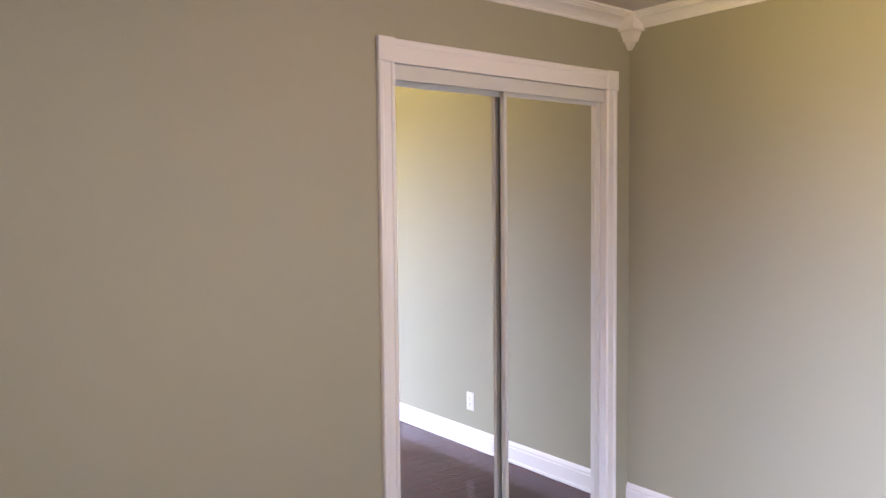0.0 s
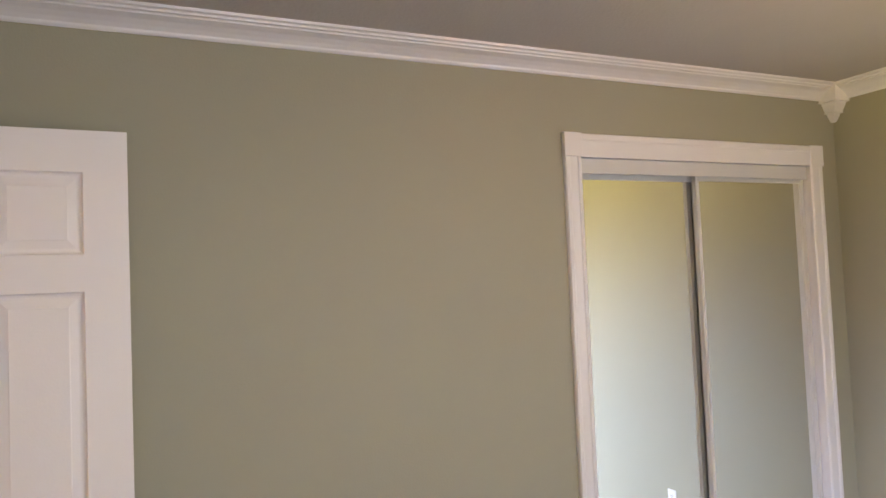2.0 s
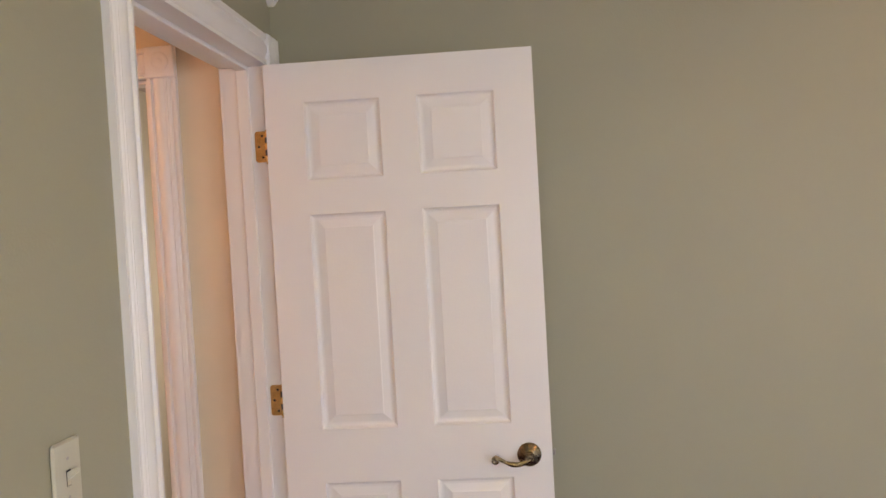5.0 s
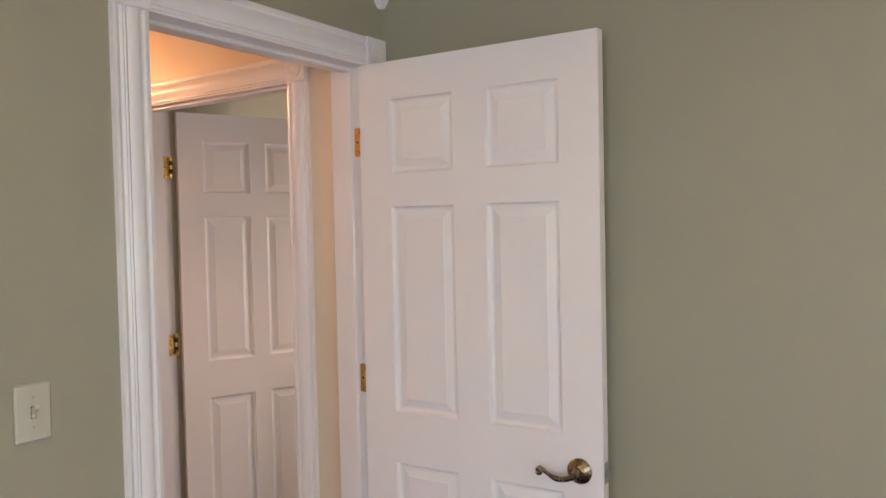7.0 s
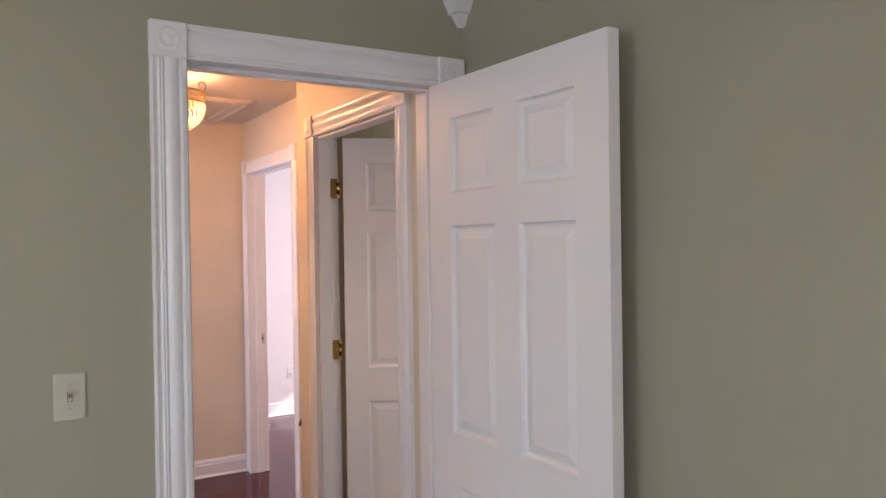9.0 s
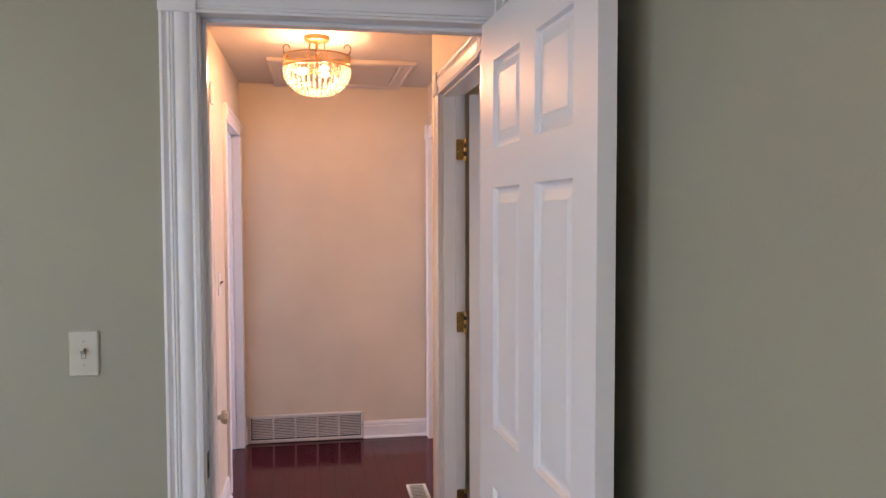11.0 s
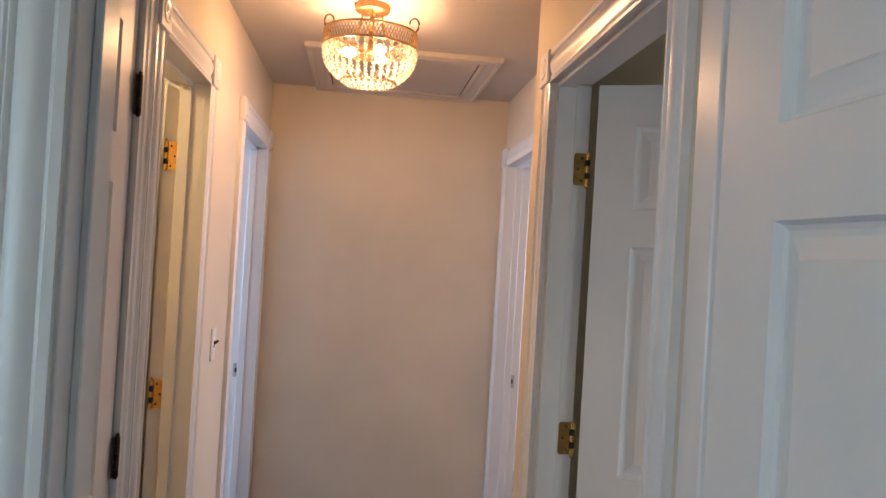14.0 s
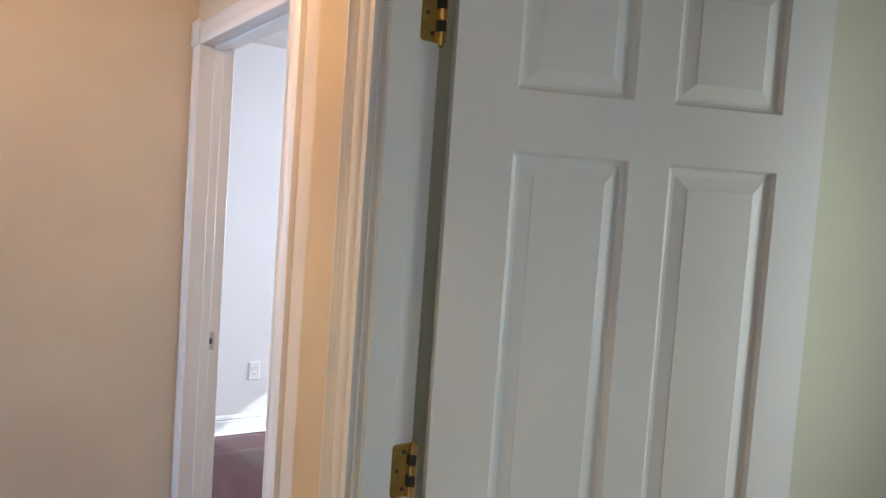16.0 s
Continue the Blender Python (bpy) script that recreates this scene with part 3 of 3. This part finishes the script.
def outlet(m, label):
    g = base("wall_outlet", m, label, "outlet", "wall outlets")
    p = part("outlet_plate", one((-0.035, -0.006, -0.057), (0.035, 0, 0.057), 0.003), WHITEP, g)
    for z in (-0.0195, 0.0195):
        bm = lathe(bmesh.new(), [(0.0165, 0.0), (0.0165, 0.0022), (0, 0.0024)], 20, Matrix.Translation((0, -0.006, z)) @ Matrix.Rotation(radians(90), 4, "X"))
        s = part("socket", bm, WHITEP, p)
    for z in (-0.0195, 0.0195):
        for x in (-0.006, 0.006):
            part("slot", one((x - 0.001, -0.0088, z - 0.001), (x + 0.001, -0.0083, z + 0.008)), SLOT, p)
        part("slot", one((-0.002, -0.0088, z - 0.010), (0.002, -0.0083, z - 0.006)), SLOT, p)
    return g


outlet(pose(-1.075, YS, 0.285, 0, 0, 180), "white duplex outlet low on the sage bedroom wall")
outlet(pose(1.05, YN, 0.39), "white duplex outlet low on the pale front room wall")


# floor return grille
def grille(x0, x1, z0, z1, y):
    g = base("return_air_grille", pose((x0 + x1) / 2, y, z0), "white louvred air grille low on the cream hall wall", "vent")
    hw, hh = (x1 - x0) / 2, z1 - z0
    prof = [(0, 0), (0, 0.010), (0.004, 0.013), (0.015, 0.013), (0.019, 0.006), (0.019, 0)]
    bm = bmesh.new()
    prism(bm, prof, (-hw, 0, 0), (hw, 0, 0), (0, 0, 1), (0, -1, 0))
    prism(bm, prof, (-hw, 0, hh), (hw, 0, hh), (0, 0, -1), (0, -1, 0))
    prism(bm, prof, (-hw, 0, 0), (-hw, 0, hh), (1, 0, 0), (0, -1, 0))
    prism(bm, prof, (hw, 0, 0), (hw, 0, hh), (-1, 0, 0), (0, -1, 0))
    part("grille_frame", bm, VENTM, g)
    # black sheet stands in for the shade behind the slats
    part("duct_shade_sheet", one((-hw + 0.018, -0.0015, 0.018), (hw - 0.018, -0.0005, hh - 0.018)), SLOT, g)
    n = 5
    a, b = -hw + 0.019, hw - 0.019
    cell = (b - a) / n
    for i in range(1, n):
        part("mullion", one((a + i * cell - 0.006, -0.0115, 0.018), (a + i * cell + 0.006, -0.002, hh - 0.018)), VENTM, g)
    slat = bpy.data.meshes.new("slat")
    bm = bmesh.new()
    sl = cell - 0.0125
    prism(bm, [(0, 0), (0.0014, 0), (0.0050, 0.0085), (0.0035, 0.0085)], (-sl / 2, 0, 0), (sl / 2, 0, 0), (0, 0, -1), (0, -1, 0))
    bmesh.ops.recalc_face_normals(bm, faces=bm.faces)
    bm.to_mesh(slat)
    bm.free()
    slat.materials.append(VENTM)
    rows = 13
    for i in range(n):
        for k in range(rows):
            ob = new("slat", slat)
            ob.parent = g
            ob.location = (a + (i + 0.5) * cell, -0.002, 0.026 + (k + 0.8) * (hh - 0.044) / rows)
    for x in (-hw + 0.009, hw - 0.009):
        part("screw", lathe(bmesh.new(), [(0.0035, 0), (0.003, 0.0012), (0, 0.0014)], 10, Matrix.Translation((x, -0.013, hh / 2)) @ Matrix.Rotation(radians(90), 4, "X")), SLOT, g)


grille(-1.02, -0.252, 0.004, 0.190, YE)

# attic hatch
hx0, hx1, hy0, hy1 = -0.822, 0.008, 2.285, 3.142
hatch = base("attic_hatch", pose((hx0 + hx1) / 2, (hy0 + hy1) / 2, H), "white attic hatch panel in a mitred frame on the hall ceiling", "hatch")
hw, hl = (hx1 - hx0) / 2, (hy1 - hy0) / 2
HP = [(0, 0), (0, 0.018), (0.006, 0.022), (0.020, 0.022), (0.024, 0.016), (0.060, 0.014), (0.066, 0.018), (0.080, 0.018), (0.084, 0.010), (0.084, 0)]
for sx, sy, ax in ((-1, 0, 0), (1, 0, 0), (0, -1, 1), (0, 1, 1)):
    bm = bmesh.new()
    ra, rb = [], []
    for a, d in HP:
        if ax == 0:
            ra.append(bm.verts.new((sx * (hw - a), -hl + a, -d)))
            rb.append(bm.verts.new((sx * (hw - a), hl - a, -d)))
        else:
            ra.append(bm.verts.new((-hw + a, sy * (hl - a), -d)))
            rb.append(bm.verts.new((hw - a, sy * (hl - a), -d)))
    for i in range(len(HP)):
        j = (i + 1) % len(HP)
        bm.faces.new((ra[i], ra[j], rb[j], rb[i]))
    part("frame_board", bm, HATCH, hatch)
part("hatch_panel", one((-hw + 0.090, -hl + 0.090, -0.006), (hw - 0.090, hl - 0.090, -0.001), 0.001), HATCH, hatch)
part("gap_shadow_board", one((-hw + 0.083, -hl + 0.083, -0.0008), (hw - 0.083, hl - 0.083, -0.0002)), SLOT, hatch, "dark gap round the panel")


# hall chandelier
def chandelier(x, y):
    g = base("crystal_ceiling_light", pose(x, y, H), "lit gold ceiling light with lattice band and crystal bead bowl", "ceiling light")
    R = 0.160
    part("canopy", lathe(bmesh.new(), [(0, 0), (0.060, 0), (0.062, -0.006), (0.060, -0.020), (0.052, -0.026), (0.020, -0.028), (0.014, -0.036), (0, -0.038)], 32), GOLD, g, smooth=True)
    part("stem", tube(bmesh.new(), [(0, 0, -0.03), (0, 0, -0.115)], 0.008, 10), GOLD, g, smooth=True)
    for k in range(3):
        a = radians(30 + 120 * k)
        pts = [(0.040 + 0.030 * s ** 2 + 0.088 * max(0, s - 0.8) * 5, -0.022 - 0.078 * min(1, s * 1.25)) for s in [i / 10 for i in range(11)]]
        part("arm", tube(bmesh.new(), [(r * math.cos(a), r * math.sin(a), z) for r, z in pts], 0.0035, 8), GOLD, g, smooth=True)
    for k in range(2):
        a = radians(-8 + 180 * k)
        pts = [(R - 0.020, -0.100), (R - 0.006, -0.086), (R + 0.002, -0.070), (R + 0.004, -0.055), (R - 0.001, -0.043), (R - 0.011, -0.037), (R - 0.021, -0.040), (R - 0.028, -0.049), (R - 0.028, -0.058)]
        part("scroll", tube(bmesh.new(), [(r * math.cos(a), r * math.sin(a), z) for r, z in pts], 0.0036, 8), ANTIQUE, g, smooth=True)
    for z in (-0.098, -0.150):
        part("ring", lathe(bmesh.new(), [(R - 0.002, z - 0.003), (R + 0.002, z - 0.003), (R + 0.002, z + 0.003), (R - 0.002, z + 0.003), (R - 0.002, z - 0.003)], 64), GOLD, g)
    bm = bmesh.new()
    n = 84
    for k in range(n):
        for d in (1, -1):
            pts = []
            for s in (0, 0.5, 1):
                a = 2 * math.pi * (k + d * s * 2.0) / n
                pts.append((R * math.cos(a), R * math.sin(a), -0.098 - 0.052 * s))
            tube(bm, pts, 0.0015, 4)
    part("lattice_band", bm, GOLD, g)
    # strands of beads, hung from the lower ring to the ring at the bottom
    bead = bpy.data.meshes.new("bead")
    bm = bmesh.new()
    bmesh.ops.create_icosphere(bm, subdivisions=1, radius=0.0078)
    bm.to_mesh(bead)
    bm.free()
    bead.materials.append(CRYSTAL)
    path = []
    steps = 9
    for i in range(steps):
        s = i / (steps - 1)
        path.append(((R - 0.002) * (1 - 0.40 * s ** 2.2), 0, -0.160 - 0.106 * s ** 0.92))
    for k in range(34):
        a = 2 * math.pi * k / 34
        turn = Matrix.Rotation(a, 4, "Z")
        strand = part("bead_strand", tube(bmesh.new(), [turn @ Vector(p) for p in path], 0.0006, 3), GOLD, g)
        for i, p in enumerate(path):
            ob = new("bead", bead)
            ob.parent = strand
            ob.visible_shadow = False
            ob.location = turn @ Vector(p)
            ob.rotation_euler = (0.3 * i, 0.5 * i, a)
            f = 1.0 - 0.22 * i / (steps - 1)
            ob.scale = (f, f, f * 1.15)
    part("bottom_ring", lathe(bmesh.new(), [(0.092, -0.268), (0.096, -0.268), (0.096, -0.264), (0.092, -0.264), (0.092, -0.268)], 32), GOLD, g)
    for count, ring_r, z in ((24, 0.080, -0.272), (16, 0.055, -0.278), (9, 0.030, -0.282)):
        garland = part("bead_garland", lathe(bmesh.new(), [(ring_r - 0.0006, z), (ring_r + 0.0006, z), (ring_r, z + 0.001), (ring_r - 0.0006, z)], 24), GOLD, g)
        for k in range(count):
            ob = new("bead", bead)
            ob.parent = garland
            ob.visible_shadow = False
            ob.location = (ring_r * math.cos(2 * math.pi * k / count), ring_r * math.sin(2 * math.pi * k / count), z)
            ob.rotation_euler = (0.4 * k, 0.7 * k, 0)
            ob.scale = (0.85, 0.85, 1.0)
    for k in range(3):
        a = radians(-90 + 28 + 120 * k)
        d = Vector((math.cos(a), math.sin(a), 0))
        part("bulb_arm", tube(bmesh.new(), [(0, 0, -0.115), (0, 0, -0.150), d * 0.02 + Vector((0, 0, -0.166))], 0.004, 8), GOLD, g, smooth=True)
        m = Matrix.Translation(d * 0.018 + Vector((0, 0, -0.166))) @ d.to_track_quat("Z", "Y").to_matrix().to_4x4()
        sock = part("bulb_socket", lathe(bmesh.new(), [(0, 0), (0.013, 0), (0.013, 0.026), (0, 0.026)], 14, m), GOLD, g)
        b = part("bulb", lathe(bmesh.new(), [(0.007, 0.026), (0.015, 0.040), (0.018, 0.054), (0.013, 0.072), (0.004, 0.086), (0, 0.089)], 14, m), BULB, sock, smooth=True)
        b.visible_shadow = False
        spot = d * 0.072
        lamp("hall_bulb_light", "POINT", HALL_W / 3, WARM, pose(x + spot.x, y + spot.y, H - 0.192), radius=0.012)
    part("centre_column", lathe(bmesh.new(), [(0, -0.175), (0.010, -0.172), (0.014, -0.160), (0.008, -0.145), (0.010, -0.130), (0.006, -0.118), (0, -0.115)], 14), GOLD, g, smooth=True)


chandelier(-0.552, 1.765)

# bedroom flush lamp
g = base("bedroom_ceiling_light", pose(-1.5, -2.5, H + 0.007), "opal glass dome ceiling light on a gold ring, lit", "ceiling light")
part("ceiling_plate", lathe(bmesh.new(), [(0, 0), (0.15, 0), (0.152, -0.02), (0.14, -0.024), (0, -0.024)], 40), GOLD, g, smooth=True)
dome = part("glass_shade", lathe(bmesh.new(), [(0.14, -0.020), (0.136, -0.045), (0.11, -0.075), (0.06, -0.096), (0, -0.103)], 40), OPAL, g, smooth=True)
dome.visible_shadow = False
lamp("bedroom_bulb_light", "POINT", ROOM_W, WARM, pose(-1.5, -2.5, H - 0.11), radius=0.06)


# strike plates, and the small bracket on the corner of the hall
def strike(m, label, material=STEEL):
    g = base("strike_plate", m, label, "strike plate")
    p = part("plate", one((-0.015, -0.0015, -0.034), (0.015, 0, 0.034), 0.0005), material, g)
    part("latch_hole", one((-0.007, -0.0019, -0.011), (0.007, -0.0014, 0.011)), SLOT, p)


strike(pose(XR2 + 0.080, 3.0495, 0.92), "small steel strike plate on the front room door jamb")
strike(pose(XL - 0.08, 3.0495, 0.92), "small steel strike plate on the back room door jamb")
strike(pose(-0.8565, 0.020, 0.888, 0, 0, 90), "dark strike plate on the white bedroom door jamb", BRONZE)


# yellow room lamp
g = base("yellow_room_ceiling_light", pose(-1.7, 1.12, H), "lit opal dome ceiling light in the yellow room", "ceiling light")
part("ceiling_plate", lathe(bmesh.new(), [(0, 0), (0.12, 0), (0.122, -0.015), (0.11, -0.02), (0, -0.02)], 32), GOLD, g, smooth=True)
dome = part("glass_shade", lathe(bmesh.new(), [(0.11, -0.018), (0.105, -0.04), (0.08, -0.065), (0.04, -0.08), (0, -0.084)], 32), OPAL, g, smooth=True)
dome.visible_shadow = False
lamp("yellow_room_bulb_light", "POINT", 32, (1.0, 0.64, 0.27), pose(-1.7, 1.12, H - 0.10), radius=0.05)

# small things in the hall
# a doorknob edge-on, built as a knob standing on the wall
g = base("faceted_knob", pose(XL, 1.72, 0.565, 0, 0, 90), "small faceted ivory knob on the cream hall wall", "coat peg")
part("stem", lathe(bmesh.new(), [(0.026, 0), (0.024, 0.005), (0.012, 0.009), (0.012, 0.026)], 12, Matrix.Rotation(radians(90), 4, "X")), IVORY, g)
part("head", lathe(bmesh.new(), [(0.012, 0.022), (0.032, 0.030), (0.036, 0.044), (0.028, 0.058), (0, 0.060)], 8, Matrix.Rotation(radians(90), 4, "X")), IVORY, g)
# dark fitting of unknown use, shaped as a small bracket
g = base("corner_bracket", pose(-0.022, YC, 0.71, 0, 0, 180) @ Matrix.Scale(1.4, 4), "small dark bronze bracket beside the hall wall corner", "catch")
part("bracket_plate", one((-0.010, -0.003, -0.026), (0.010, 0, 0.026), 0.0008), BRONZE, g)
part("bracket_prong", prism(bmesh.new(), [(-0.024, 0), (0.020, 0), (-0.002, 0.030), (-0.024, 0.052)], (-0.006, -0.002, 0), (0.006, -0.002, 0), (0, 0, 1), (0, -1, 0)), BRONZE, g)
# stands in for a cream floor edge, shaped like a slotted register
g = base("floor_edge_slots", pose(-0.02, 2.05, 0), "cream slotted strip standing in for a floor edge with a dark gap", "floor vent")
bm = bmesh.new()
for lo, hi in (((-0.055, -0.15, 0), (0.055, -0.13, 0.004)), ((-0.055, 0.13, 0), (0.055, 0.15, 0.004)), ((-0.055, -0.13, 0), (-0.038, 0.13, 0.004)), ((0.038, -0.13, 0), (0.055, 0.13, 0.004))):
    box(bm, lo, hi)
part("edge_frame", bm, IVORY, g)
# dark sheet for the shade in the gap
part("edge_shadow", one((-0.038, -0.13, 0.0002), (0.038, 0.13, 0.0008)), SLOT, g)
for i in range(12):
    part("edge_bar", one((-0.038, -0.125 + i * 0.0215, 0.001), (0.038, -0.118 + i * 0.0215, 0.0035)), IVORY, g)


def windows(name, m, w, h):
    """A double-hung window in its wall, local y through the wall, from x = -w/2, z = 0."""
    g = base(name, m, kind="structure")
    for x0, x1, z0, z1 in ((-w / 2, -w / 2 + 0.05, 0, h), (w / 2 - 0.05, w / 2, 0, h), (-w / 2, w / 2, 0, 0.05), (-w / 2, w / 2, h - 0.05, h), (-w / 2, w / 2, h / 2 - 0.02, h / 2 + 0.02)):
        part("sash_bar", one((x0, 0.06, z0), (x1, 0.10, z1), 0.002), TRIM, g)
    p = part("pane", one((-w / 2 + 0.05, 0.078, 0.05), (w / 2 - 0.05, 0.082, h - 0.05)), PANE, g)
    p.visible_shadow = False


windows("window_bedroom", pose(XW, -1.9, 0.75, 0, 0, 90), 1.4, 1.3)
# unseen window, added only to carry the south fill lamps
windows("window_bedroom_south_added", pose(-3.1, YS, 0.75, 0, 0, 180), 1.1, 1.3)
windows("window_bedroom_north", pose(-2.75, 0.0, 0.75), 1.3, 1.3)
windows("window_front_room", pose(3.6, 3.6, 0.75, 0, 0, -90), 1.4, 1.3)
windows("window_side_room", pose(1.25, T, 0.9, 0, 0, 180), 0.66, 1.1)
windows("window_back_room", pose(-3.7, 2.95, 0.75, 0, 0, 90), 1.3, 1.3)


# plank floors, last
finish("subfloor", one((XW - T, YS - T, -0.3), (3.75, YN + 0.15, -0.018)), SUBFLOOR, kind="structure")
plank_cache = {}


def plank_mesh(w, length):
    key = (round(w, 3), round(length, 2))
    if key not in plank_cache:
        me = bpy.data.meshes.new("plank")
        b = 0.0005
        bm = bmesh.new()
        lo = [(-w / 2, -length / 2), (w / 2, -length / 2), (w / 2, length / 2), (-w / 2, length / 2)]
        hi = [(p - math.copysign(b, p), q - math.copysign(b, q)) for p, q in lo]
        rows = [[bm.verts.new((p, q, -0.016)) for p, q in lo], [bm.verts.new((p, q, -b)) for p, q in lo], [bm.verts.new((p, q, 0)) for p, q in hi]]
        for r, s in zip(rows, rows[1:]):
            for i in range(4):
                bm.faces.new((r[i], r[(i + 1) % 4], s[(i + 1) % 4], s[i]))
        bm.faces.new(rows[-1])
        bm.to_mesh(me)
        bm.free()
        me.materials.append(WOOD)
        plank_cache[key] = me
    return plank_cache[key]


def plank_floor(name, x0, x1, y0, y1, pw=0.0889, seed=3):
    rng = random.Random(seed)
    root = base(name, pose(x0, y0, 0), kind="structure")
    n = max(1, round((x1 - x0) / pw))
    w = (x1 - x0) / n
    for i in range(n):
        at = 0.0
        total = y1 - y0
        first = True
        while at < total - 0.01:
            length = rng.choice((0.6, 0.9, 1.2)) if first else rng.choice((0.9, 1.2, 1.5))
            first = False
            if total - at - length < 0.3:
                length = total - at
            ob = new("plank", plank_mesh(w - 0.0002, length - 0.0002))
            ob.parent = root
            ob.location = ((i + 0.5) * w, at + length / 2, 0)
            at += length


plank_floor("floor_hall", XL - T, XR2 + T, 0.0, YE, seed=1)
plank_floor("floor_bedroom", XW, 0.78, YS, 0.0, 0.0889, 2)
plank_floor("floor_front_room", XR2 + T, 3.6, YC, YN, 0.13, 3)
plank_floor("floor_side_room", 0.32, 3.0, T, YC - 0.1, 0.13, 4)
plank_floor("floor_back_room", -3.7, XL - T, 2.0, 4.5, 0.13, 5)
plank_floor("floor_yellow_room", -3.0, XL - T, 0.95, 1.9, 0.13, 6)
